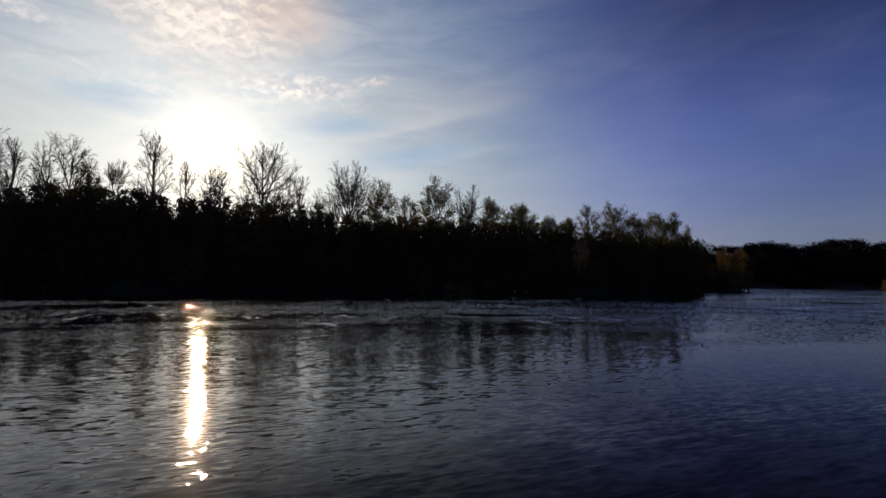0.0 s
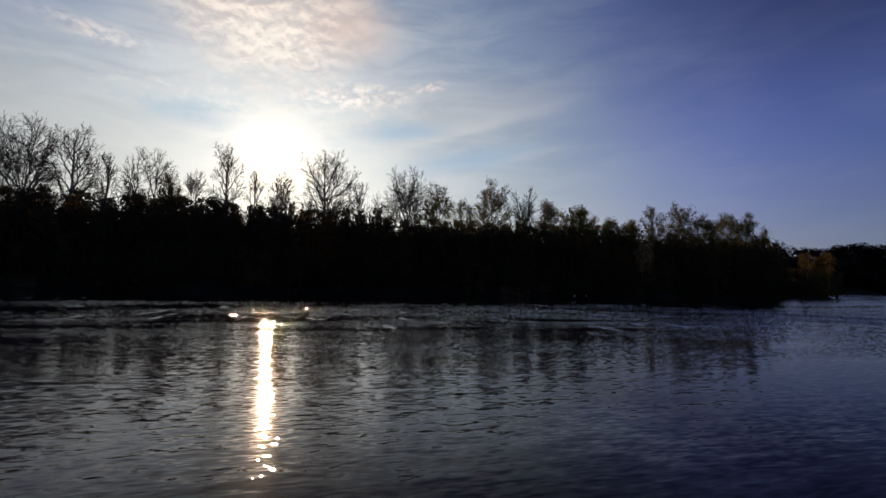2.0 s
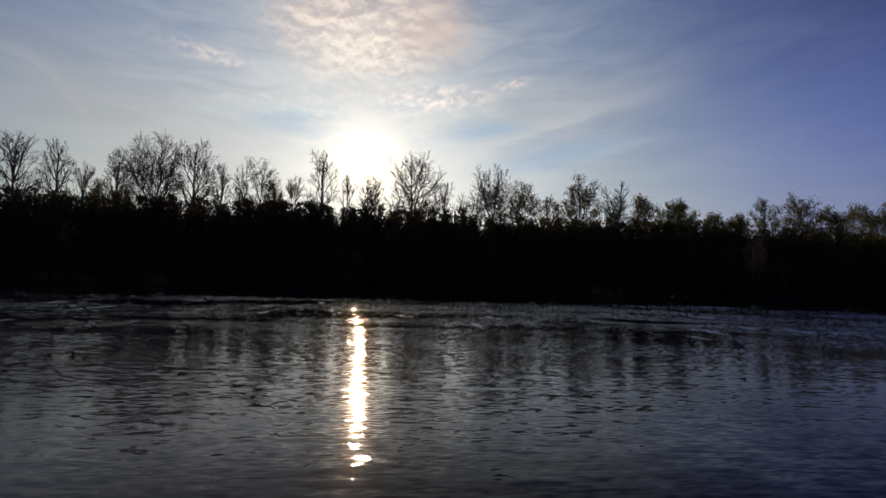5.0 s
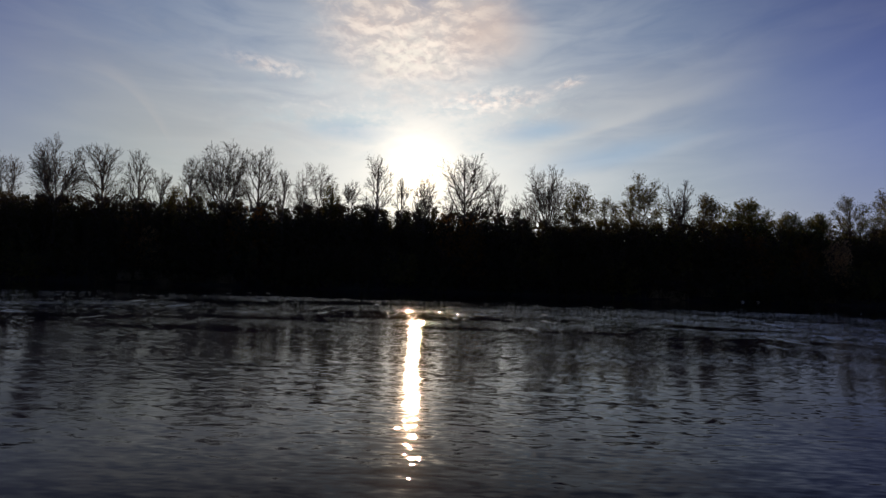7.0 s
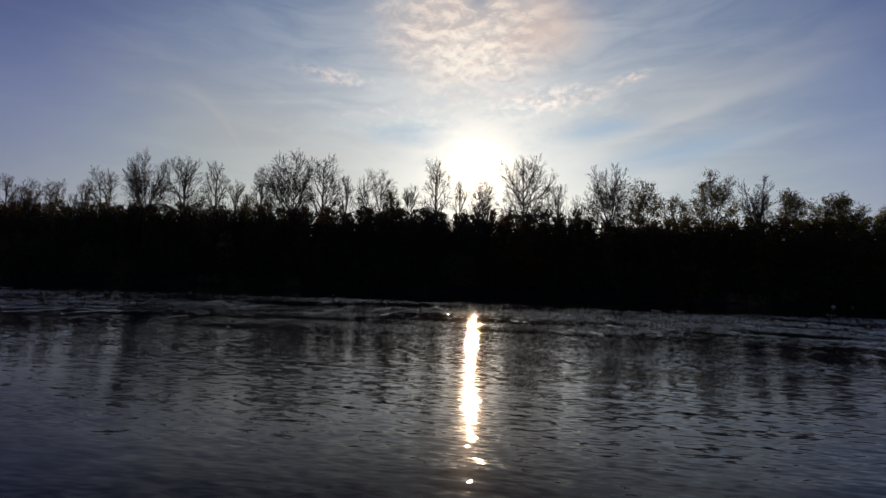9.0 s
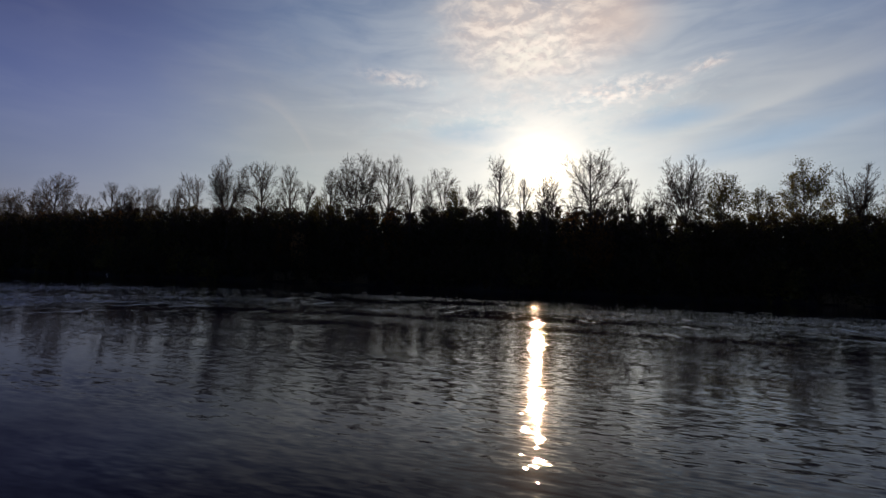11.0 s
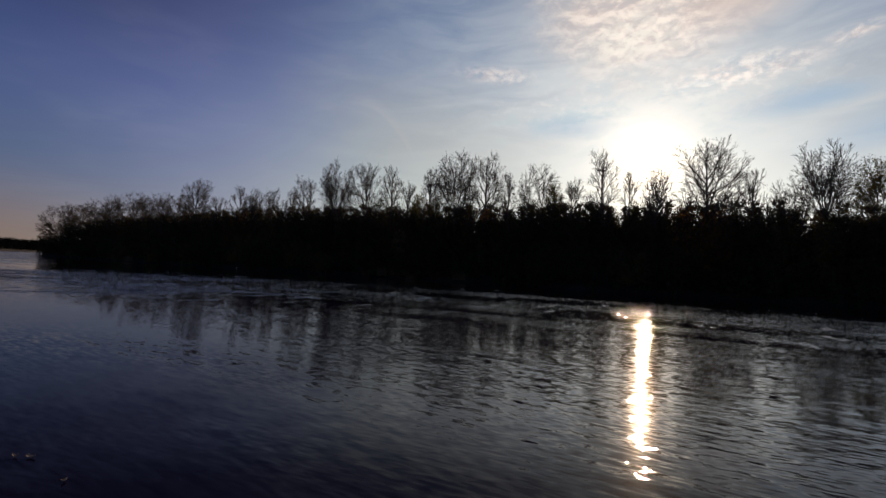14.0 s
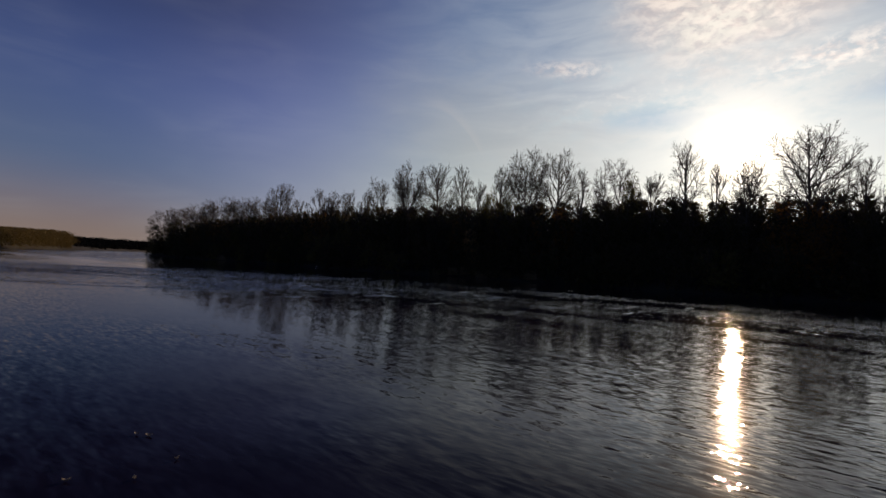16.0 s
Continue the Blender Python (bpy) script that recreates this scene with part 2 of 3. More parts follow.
# near-black: the far woods' backlit shade is put into their leaf colour
LEAF_FAR = leaf_material("far_backlit_leaves", (0.009, 0.010, 0.010), (0.014, 0.015, 0.015), 0.0, 0.0)
LEAF_STRAW = leaf_material("pale_straw_leaves", (0.28, 0.25, 0.18), (0.42, 0.38, 0.29), 0.1)
REED = leaf_material("dry_reeds", (0.13, 0.10, 0.05), (0.24, 0.19, 0.11), 0.2)


def ground_material():
    mat, gr, bsdf, _ = material("dark_soil_and_litter")
    p = spot(gr)
    coarse, fine = gr.noise(p, 0.12, 4.0), gr.noise(p, 2.5, 6.0, 0.7)
    col = gr.mix(gr.step(coarse, 0.35, 0.65), (0.018, 0.015, 0.010, 1), (0.018, 0.021, 0.009, 1))
    gr.put(bsdf.inputs["Base Color"], gr.mix(gr.step(fine, 0.45, 0.75), col, (0.032, 0.026, 0.016, 1)))
    bsdf.inputs["Roughness"].default_value = 0.95
    gr.put(bsdf.inputs["Normal"], relief(gr, fine, 0.12))
    return mat


def water_material():
    mat, gr, bsdf, _ = material("river_water")
    p = spot(gr)
    xyz = gr.tree.nodes.new("ShaderNodeSeparateXYZ")
    gr.put(xyz.inputs[0], p)
    x, y = xyz.outputs[0], xyz.outputs[1]
    # rings round a point behind the camera, fitted to its view: distance, and way along
    bend = gr.noise(gr.v("MULTIPLY", p, (0.035, 0.05, 1)), 1.0, 3.0, 0.6)
    ahead = gr.m("ADD", y, 10.0)
    bow = gr.m("SQRT", gr.m("ADD", gr.m("POWER", gr.m("MULTIPLY", x, 0.85), 2.0), gr.m("POWER", ahead, 2.0)))
    arc = gr.m("MULTIPLY", gr.m("ARCTAN2", x, gr.m("MAXIMUM", ahead, 0.1)), 42.0)
    across = gr.m("ADD", bow, gr.m("MULTIPLY", gr.m("SUBTRACT", bend, 0.5), 13.0))
    flow = gr.xyz(arc, gr.m("ADD", across, gr.m("MULTIPLY", arc, 0.06)), 0.0)
    seam = gr.m("MULTIPLY", gr.step(across, 24.0, 31.0), gr.step(across, 50.0, 43.0))
    far_out = gr.m("MAXIMUM", gr.m("MULTIPLY", gr.step(x, -3.0, -14.0), gr.step(y, 40.0, 12.0)), gr.m("MULTIPLY", gr.m("MULTIPLY", gr.step(x, 3.0, 12.0), gr.step(y, 30.0, 10.0)), 0.4))
    # smooth upwellings and rippled lanes
    calm = gr.noise(gr.v("MULTIPLY", p, (0.09, 0.28, 1)), 1.0, 1.0, 0.5, 0.5)
    lively = gr.step(calm, 0.36, 0.62, 0.22, 1.0)

    def ripples(fx, fy, shift, lean=0.0, detail=0.6):
        """Chance slopes, about as long as 1 / fx and as deep as 1 / fy metres."""
        n = gr.tree.nodes.new("ShaderNodeTexNoise")
        q = gr.xyz(gr.m("MULTIPLY", x, fx), gr.m("MULTIPLY", gr.m("ADD", y, gr.m("MULTIPLY", x, lean)), fy), shift)
        gr.put(n.inputs["Vector"], q)
        n.inputs["Scale"].default_value, n.inputs["Detail"].default_value = 1.0, detail
        n.inputs["Distortion"].default_value = 0.35
        return gr.v("MULTIPLY", gr.v("SUBTRACT", n.outputs["Color"], (0.5, 0.5, 0.5)), (0.55, 1.0, 0.0))

    swell = gr.tint(ripples(0.40, 1.0, 1.7, 0.05), 0.007)
    waves = gr.tint(ripples(1.1, 4.6, 5.2, -0.06), gr.m("MULTIPLY", gr.step(calm, 0.30, 0.62, 0.35, 1.0), gr.step(bow, 19.0, 12.5, 0.018, 0.11)))
    small = gr.tint(ripples(2.8, 12.0, 9.1, 0.09, 0.5), gr.m("MULTIPLY", lively, gr.step(bow, 20.0, 13.0, 0.165, 0.22)))
    fine = gr.tint(ripples(7.0, 25.0, 13.6, 0.0, 0.5), gr.m("MULTIPLY", lively, gr.step(bow, 18.0, 12.5, 0.30, 0.24)))
    slope = gr.v("ADD", gr.v("ADD", swell, waves), gr.v("ADD", small, fine))
    # past the two ends of the wooded bank the water is open to the wind
    right_end = gr.step(gr.m("SUBTRACT", x, gr.m("MULTIPLY", y, 1.25)), -6.0, 10.0)
    left_end = gr.step(gr.m("ADD", x, gr.m("MULTIPLY", y, 2.2)), 5.0, -20.0)
    open_water = gr.m("MULTIPLY", gr.m("MAXIMUM", right_end, left_end), gr.step(bow, 22.0, 44.0))
    slope = gr.tint(slope, gr.m("MULTIPLY", gr.step(far_out, 0.0, 1.0, 1.0, 0.27), gr.m("MULTIPLY", gr.step(bow, 16.0, 36.0, 1.0, 2.0), gr.m("MAXIMUM", gr.step(bow, 52.0, 36.0, 0.16, 1.0), open_water))))
    slope = gr.tint(slope, gr.step(gr.m("ADD", x, gr.m("MULTIPLY", y, 0.7)), 4.0, -30.0, 1.0, 1.4))
    # far-off slopes are tipped towards the camera, as front wave faces hide those behind
    slope = gr.v("ADD", slope, gr.tint((0.0, -0.026, 0.0), gr.m("MULTIPLY", gr.step(bow, 14.0, 22.0), gr.m("MAXIMUM", gr.step(bow, 42.0, 30.0), gr.m("MULTIPLY", open_water, 2.2)))))
    slope = gr.v("ADD", slope, gr.tint(ripples(0.02, 0.14, 41.0, 0.02, 2.0), gr.m("MULTIPLY", open_water, 0.16)))
    # sharp facets in the rougher water, stretched in depth to glint singly from the camera
    rough = gr.m("MULTIPLY", gr.step(across, 21.0, 33.0), gr.step(across, 50.0, 41.0))
    slope = gr.v("ADD", slope, gr.v("MULTIPLY", gr.tint(ripples(8.0, 2.2, 33.0, 0.0, 1.0), gr.m("MULTIPLY", rough, 0.25)), (2.2, 0.55, 0.0)))
    steep = gr.m("MULTIPLY", gr.step(gr.noise(gr.v("MULTIPLY", p, (1.1, 0.30, 1.0)), 1.0, 2.0, 0.6), 0.60, 0.65), gr.m("MULTIPLY", gr.step(across, 22.0, 30.0), gr.step(across, 58.0, 50.0)))
    slope = gr.v("ADD", slope, gr.tint(gr.v("ADD", gr.v("MULTIPLY", ripples(2.6, 0.5, 51.0, 0.0, 1.0), (2.8, 0.4, 0.0)), (0.0, -0.080, 0.0)), steep))
    # broken lines of rougher water along the seam
    crest = gr.noise(gr.v("MULTIPLY", flow, (0.024, 0.27, 1)), 1.0, 4.0, 0.55, 0.5)
    thread = gr.noise(gr.v("MULTIPLY", flow, (0.05, 0.62, 1)), 1.0, 4.0, 0.6, 0.6)
    lines = gr.m("MAXIMUM", gr.step(gr.m("ABSOLUTE", gr.m("SUBTRACT", crest, 0.5)), 0.050, 0.008), gr.step(gr.m("ABSOLUTE", gr.m("SUBTRACT", thread, 0.53)), 0.040, 0.005, 0.0, 0.8))
    long = gr.step(gr.noise(gr.xyz(gr.m("MULTIPLY", arc, 0.07), gr.m("MULTIPLY", across, 0.09), 4.0), 1.0, 3.0), 0.40, 0.58, 0.15, 1.0)
    broken = gr.m("MULTIPLY", gr.m("MULTIPLY", seam, lines), long)
    chop = gr.v("ADD", ripples(3.4, 2.6, 21.0, 0.0, 2.0), gr.v("MULTIPLY", ripples(11.0, 4.0, 27.0, 0.0, 1.0), (3.0, 1.2, 0.0)))
    slope = gr.v("ADD", slope, gr.tint(gr.v("ADD", chop, (0.0, -0.050, 0.0)), gr.m("MULTIPLY", broken, 1.5)))
    n = gr.v("NORMALIZE", gr.v("ADD", (0.0, 0.0, 1.0), slope))
    # sky light off fine ripples put into the murky base colour, weaker far off
    gr.put(bsdf.inputs["Base Color"], gr.mix(gr.step(bow, 18.0, 46.0), (0.0074, 0.0063, 0.0190, 1), (0.0055, 0.0040, 0.0130, 1)))
    gr.put(bsdf.inputs["Roughness"], gr.step(bow, 17.0, 30.0, 0.014, 0.022))
    bsdf.inputs["Specular Tint"].default_value = (1.0, 0.93, 1.0, 1)
    # the finest ripples, too small to tell apart, spread a faint sheen
    gr.put(bsdf.inputs["Coat Weight"], gr.step(bow, 40.0, 22.0, 0.0, 0.020))
    bsdf.inputs["Coat Roughness"].default_value, bsdf.inputs["Coat IOR"].default_value = 0.17, 1.333
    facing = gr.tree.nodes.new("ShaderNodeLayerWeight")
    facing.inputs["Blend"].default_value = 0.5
    # gloss cut on both sides of the camera, darkening its view's lower corners
    corner_cut = gr.m("MAXIMUM", gr.step(x, -1.1, -4.7), gr.step(x, 1.0, 4.4))
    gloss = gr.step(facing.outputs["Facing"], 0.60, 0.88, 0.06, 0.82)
    gr.put(bsdf.inputs["Specular IOR Level"], gr.m("MULTIPLY", gloss, gr.m("SUBTRACT", 1.0, gr.m("MULTIPLY", gr.m("MULTIPLY", corner_cut, gr.step(y, 26.0, 8.0)), 0.9))))
    bsdf.inputs["IOR"].default_value = 1.333
    gr.put(bsdf.inputs["Normal"], n)
    return mat


def white_mark_material():
    mat, gr, bsdf, _ = material("white_mark")
    p = spot(gr)
    f = gr.noise(p, 6.0, 5.0)
    gr.put(bsdf.inputs["Base Color"], gr.mix(f, (0.62, 0.61, 0.58, 1), (0.86, 0.85, 0.82, 1)))
    bsdf.inputs["Roughness"].default_value = 0.8
    gr.put(bsdf.inputs["Normal"], relief(gr, f, 0.03))
    return mat


GROUND, WATER, WHITE_MARK = ground_material(), water_material(), white_mark_material()


# ------------------------------------------------------------------ shapes
def mesh_of(name, verts, faces, mat):
    me = bpy.data.meshes.new(name)
    me.from_pydata([tuple(v) for v in verts] if not isinstance(verts, np.ndarray) else verts.tolist(), [], faces if isinstance(faces, list) else faces.tolist())
    me.materials.append(mat)
    return me


def part(name, me, parent, label=""):
    ob = new(name, me)
    ob.parent = parent
    return tagged(ob, label) if label else ob


def tubes(segs, sides):
    """Tapered tubes along segments given as rows of p0, p1, r0, r1."""
    s = np.array(segs, dtype=float)
    p0, p1, r0, r1 = s[:, 0:3], s[:, 3:6], s[:, 6:7], s[:, 7:8]
    d = p1 - p0
    d /= np.maximum(np.linalg.norm(d, axis=1, keepdims=True), 1e-9)
    ref = np.where(np.abs(d[:, 2:3]) > 0.9, np.array([[1.0, 0, 0]]), np.array([[0, 0, 1.0]]))
    u = np.cross(d, ref)
    u /= np.linalg.norm(u, axis=1, keepdims=True)
    w = np.cross(d, u)
    verts = np.empty((len(s), 2 * sides, 3))
    for k in range(sides):
        a = 2 * math.pi * k / sides
        o = u * math.cos(a) + w * math.sin(a)
        verts[:, k] = p0 + o * r0
        verts[:, sides + k] = p1 + o * r1
    quad = np.array([(k, (k + 1) % sides, sides + (k + 1) % sides, sides + k) for k in range(sides)])
    faces = (np.arange(len(s))[:, None, None] * 2 * sides + quad[None]).reshape(-1, 4)
    return verts.reshape(-1, 3), faces


def leaves(rng, points, per, spread, size, corners=4):
    """Small leaf blades, pointed at both ends (4 corners) or shaped like a wedge (3), scattered round points."""
    pts = np.repeat(np.asarray(points, dtype=float), per, axis=0)
    n = len(pts)
    c = pts + rng.normal(0, spread, (n, 3))
    a = rng.normal(0, 1, (n, 3))
    a /= np.linalg.norm(a, axis=1, keepdims=True)
    b = np.cross(a, rng.normal(0, 1, (n, 3)))
    b /= np.linalg.norm(b, axis=1, keepdims=True)
    s = size * rng.uniform(0.6, 1.35, (n, 1))
    a, b = a * s, b * s * 0.55
    v = np.stack([c - a, c + b, c + a, c - b] if corners == 4 else [c - a, c + 0.75 * a + b, c + 0.75 * a - b], 1).reshape(-1, 3)
    return v, np.arange(corners * n).reshape(n, corners)


def turn_off(d, angle, around):
    """A direction at that angle from d, turned round it."""
    side = d.orthogonal().normalized()
    side.rotate(Quaternion(d, around))
    return (d * math.cos(angle) + side * math.sin(angle)).normalized()


# kind: stems from the foot, foot of the crown, limbs, span of limb ends over the crown's height
HABITS = {
    "vase": (1, 0.30, 12, (0.28, 0.95)),
    "oval": (1, 0.34, 13, (0.10, 0.92)),
    "multi": (3, 0.30, 14, (0.15, 0.95)),
    "lean": (2, 0.40, 11, (0.15, 0.95)),
    "round": (4, 0.14, 14, (0.10, 0.95)),
    "spire": (1, 0.22, 26, (0.02, 0.95)),
}


def half_width(kind, t):
    """The half width of a crown, as a share of its widest, at the height t from its foot (0) to its top (1)."""
    if kind == "vase":
        return 0.35 + 0.92 * t if t < 0.6 else 0.90 * math.sqrt(max(0.0, 1 - ((t - 0.6) / 0.42) ** 2))
    if kind == "spire":
        return 1.05 * (1 - t) ** 0.8
    if kind == "round":
        return math.sqrt(max(0.0, 1 - ((2 * t - 1.05) * 0.93) ** 2))
    return 0.55 + 0.80 * t if t < 0.5 else 0.95 * math.sqrt(max(0.0, 1 - ((t - 0.5) / 0.51) ** 2))


def grow(rng, kind, height, width, levels=4, dense=1.0):
    """A tree that forks from stems to limbs to twigs. Returns rows of p0, p1, r0, r1, level, limb, and the ends of its twigs."""
    stems, foot, limbs, span = HABITS[kind]
    rows, tips = [], []
    if kind != "spire" and levels > 3:
        limbs = round(min(20, max(7, 2.3 * width)))
    base, deep = foot * height, (1 - foot) * height
    thick = 0.0135 * height / stems ** 0.4
    fine = max(0.45, height / 22.0) if levels < 4 else 1.0
    heart = Vector((0, 0, base + 0.35 * deep))

    def line(a, b, bow, r0, r1, level, limb, pace, wild):
        """A crooked stem from a to b that sets off level and bends up (bow). Returns its nodes: place, direction, radius, share."""
        n = max(3, round((b - a).length / pace))
        off, nodes, p = Vector((0, 0, 0)), [], a
        for k in range(1, n + 1):
            t = k / n
            off = off * 0.8 + Vector(rng.normal(0, wild, 3))
            q = a.lerp(b, t) + Vector((b.x - a.x, b.y - a.y, 0)) * bow * math.sin(math.pi * t) + off * math.sin(math.pi * min(1.0, 0.12 + t * 0.88))
            ra, rb = r0 + (r1 - r0) * (k - 1) / n, r0 + (r1 - r0) * t
            rows.append((*p, *q, ra, rb, level, limb))
            nodes.append((q, (q - p).normalized(), rb, t))
            p = q
        return nodes

    def shoot(p, d, long, r, level, limb):
        """A shoot with its own side shoots."""
        n = max(1 if level >= levels else 2, round(long / (0.58, 0.46, 0.62)[level - 2] / fine))
        nodes = []
        for k in range(n):
            d = (d + Vector(rng.normal(0, 0.13, 3)) + Vector((0, 0, 0.03)) + 0.06 * (p - heart).normalized()).normalized()
            q = p + d * (long / n)
            r1 = max(0.019, r * (1 - 0.62 / n))
            rows.append((*p, *q, r, r1, level, limb))
            nodes.append((q, d.copy(), r1))
            p, r = q, r1
        if level >= levels:
            tips.append(tuple(p))
            return
        number = max(2, round(dense * long / (0.50, 0.34)[level - 2] / fine))
        turn = rng.uniform(0, 6.28)
        for k in range(number):
            q, e, rr = nodes[min(n - 1, int((0.15 + 0.85 * (k + rng.uniform()) / number) * n))]
            turn += 2.4 + rng.normal(0, 0.5)
            size = (1.25, 0.72)[level - 2] * fine * rng.uniform(0.6, 1.25)
            shoot(q, turn_off(e, rng.uniform(0.32, 0.82), turn), size, min(rr, 0.034), level + 1, limb)
        shoot(p, d, (1.1, 0.7)[level - 2] * fine * rng.uniform(0.6, 1.1), r, level + 1, limb)

    # the stems
    trunks = []
    for k in range(stems):
        a = 6.283 * k / stems + rng.uniform(-0.4, 0.4)
        out = 0.0 if stems == 1 else rng.uniform(0.10, 0.22) * width * (1.4 if kind == "round" else 1.0)
        top = base + deep * {"vase": 0.22, "spire": 0.97, "oval": 0.84}.get(kind, rng.uniform(0.6, 0.88))
        if kind == "lean":
            out, a = ((0.30 * width, math.pi) if k == 0 else (0.22 * width, 0.2))
        begin = Vector((0.10 * math.cos(a), 0.10 * math.sin(a), 0)) if stems > 1 else Vector((0, 0, 0))
        if kind == "lean":
            begin = Vector((0.12 * width * (1 if k == 0 else 1.3), 0, 0))
        end = Vector((out * math.cos(a) + rng.normal(0, 0.02) * width, out * math.sin(a), top))
        trunks.append(line(begin, end, -0.12 if stems > 1 else 0.0, thick, thick * 0.30, 0, 0, 0.8, 0.05))
    # limbs end in clumps spread over an uneven crown
    for k in range(limbs + len(trunks)):
        limb = k + 1
        if k < limbs:
            t = span[0] + (span[1] - span[0]) * (k + rng.uniform(0.0, 1.0)) / limbs
            a, r = 2.4 * k + rng.uniform(-0.5, 0.5), half_width(kind, t) * width / 2 * math.sqrt(rng.uniform(0.16, 1.0))
            goal = Vector((r * math.cos(a), r * math.sin(a), base + t * deep * rng.uniform(0.92, 1.0)))
            trunk = min(trunks, key=lambda row: (row[-1][0].xy - goal.xy).length)
            run = min((n[0].xy - goal.xy).length for n in trunk)
            want = goal.z if kind == "spire" else goal.z - run * rng.uniform(0.55, 1.3) - 0.06 * height
            usable = trunk[len(trunk) // 4:] if kind != "vase" else trunk[-3:]
            q, d, rr, share = min(usable, key=lambda n: abs(n[0].z - want))
            bow = 0.0 if kind == "spire" else rng.uniform(-0.02, 0.14)
            nodes = line(q, goal, bow, min(rr * 0.9, thick * rng.uniform(0.42, 0.66)), 0.042, 1, limb, 0.6, 0.05)
        else:
            nodes = trunks[k - limbs][-max(3, len(trunks[k - limbs]) // 3):]
        long = sum((b[0] - a[0]).length for a, b in zip(nodes, nodes[1:]))
        number = max(3, round(dense * long / 0.52 / fine))
        turn = rng.uniform(0, 6.28)
        for j in range(number):
            t = 0.30 + 0.70 * (j + rng.uniform()) / number
            q, d, rr, share = nodes[min(len(nodes) - 1, int(t * len(nodes)))]
            turn += 2.4 + rng.normal(0, 0.5)
            size = (0.80 + 0.07 * width) * fine * rng.uniform(0.55, 1.25) * (1.15 - 0.45 * t)
            shoot(q, turn_off(d, rng.uniform(0.40, 0.95), turn), size, min(rr * 0.9, 0.070), 2, limb)
        shoot(nodes[-1][0], nodes[-1][1], (0.75 + 0.04 * width) * fine, 0.034, 2, limb)
    rows, tips = np.array(rows), np.array(tips)
    # fit the crown to its height and width
    low, high = np.quantile(tips[:, 0], (0.012, 0.988))
    wide, tall = width / max(high - low, 0.1), height / np.quantile(tips[:, 2], 0.994)
    for block in (rows[:, 0:3], rows[:, 3:6], tips):
        up = np.clip(block[:, 2] / (0.3 * height), 0, 1)
        block[:, 0] -= (low + high) / 2 * up ** 1.5
        block[:, 0:2] *= 1 + (wide - 1) * up[:, None]
        block[:, 2] *= tall
    return rows, tips


def make_tree(seed, kind, height, width, leafy, foliage, label, name="bare_tree", dense=1.0, limb_parts=True):
    """A riverside tree: trunk, limbs, twigs, and what leaves it has. Returns an Empty at its foot."""
    rng = np.random.default_rng(seed)
    rows, ends = grow(rng, kind, height, width, 4, dense)
    root = new(name)
    tagged(root, label, "tree", "trees on the far bank")
    level, limb = rows[:, 8], rows[:, 9]
    v, f = tubes(rows[level == 0, :8], 7)
    part("trunk", mesh_of("trunk", v, f, BARK), root)
    if limb_parts:
        for k in range(1, int(limb.max()) + 1):
            v, f = tubes(rows[(level == 1) & (limb == k), :8], 5)
            part("limb", mesh_of("limb", v, f, BARK), root)
        twigs = rows[level > 1, :8]
    else:
        twigs = rows[level > 0, :8]
    v, f = tubes(twigs, 3)
    tagged(part("twig_crown", mesh_of("twig_crown", v, f, TWIG), root), kind="stuff")
    if leafy > 0:
        some = ends[rng.uniform(size=len(ends)) < min(1.0, leafy)]
        v, f = leaves(rng, some, max(1, round(1.3 * leafy)), 0.26, 0.115) if leafy > 0.9 else leaves(rng, some, 2, 0.16, 0.042)
        tagged(part("foliage", mesh_of("foliage", v, f, foliage), root), kind="stuff")
    return root


# ------------------------------------------------------------------ lie of the land
PENINSULA = [(-1600, 1900), (-420, 330), (-205, 98), (-182, 76), (-160, 71), (-90, 69), (-20, 70.5), (50, 69.5), (100, 70), (116, 76), (134, 104), (320, 320), (1600, 1900)]
OWN_SIDE = [(-1600, 760), (-1100, 480), (-600, 215), (-290, 84), (-171, 33), (-60, -5), (-12, -1.6), (0, -1.4), (12, -1.6), (60, 6), (120, 42), (204, 85), (330, 122), (520, 180), (700, 215), (1600, 400)]


def line_at(points, x):
    return np.interp(x, [p[0] for p in points], [p[1] for p in points])


def shore_wave(x):
    return 1.2 * np.sin(x * 0.11) + 0.8 * np.sin(x * 0.27 + 1.0)


def land_height(x, y):
    """The ground above the water: the wooded bank beyond, the near side with its hill up the river, and the bed between."""
    x, y = np.asarray(x, dtype=float), np.asarray(y, dtype=float)
    a = (y - line_at(PENINSULA, x) - shore_wave(x)) * np.where(np.abs(x + 30) < 150, 1.0, 0.75)
    b = (line_at(OWN_SIDE, x) - y) * 0.9
    r, turn = np.hypot(x, y), np.degrees(np.arctan2(x, np.maximum(y, 1.0)))
    bend = np.where((turn > 46) & (turn < 76) & (y > 0), r - 570.0 + 8.0 * np.sin(turn * 0.9), -1e4)   # where the river turns away under a wooded hill
    d = np.maximum(np.maximum(a, b), bend * 0.5)
    rise = np.where(d < 0, np.maximum(d * 0.25, -2.0), np.minimum(d * 0.9, np.minimum(2.2 + 0.08 * d, 5.0)))
    hill = np.where(bend > 0, (37.0 + 2.5 * np.sin(turn * 1.1)) * np.clip(bend / 100.0, 0, 1) ** 0.9, 0.0)
    return rise + hill + np.where(d > 0, 0.25 * np.sin(x * 0.9 + y * 0.4) * np.sin(y * 0.7), 0.0)


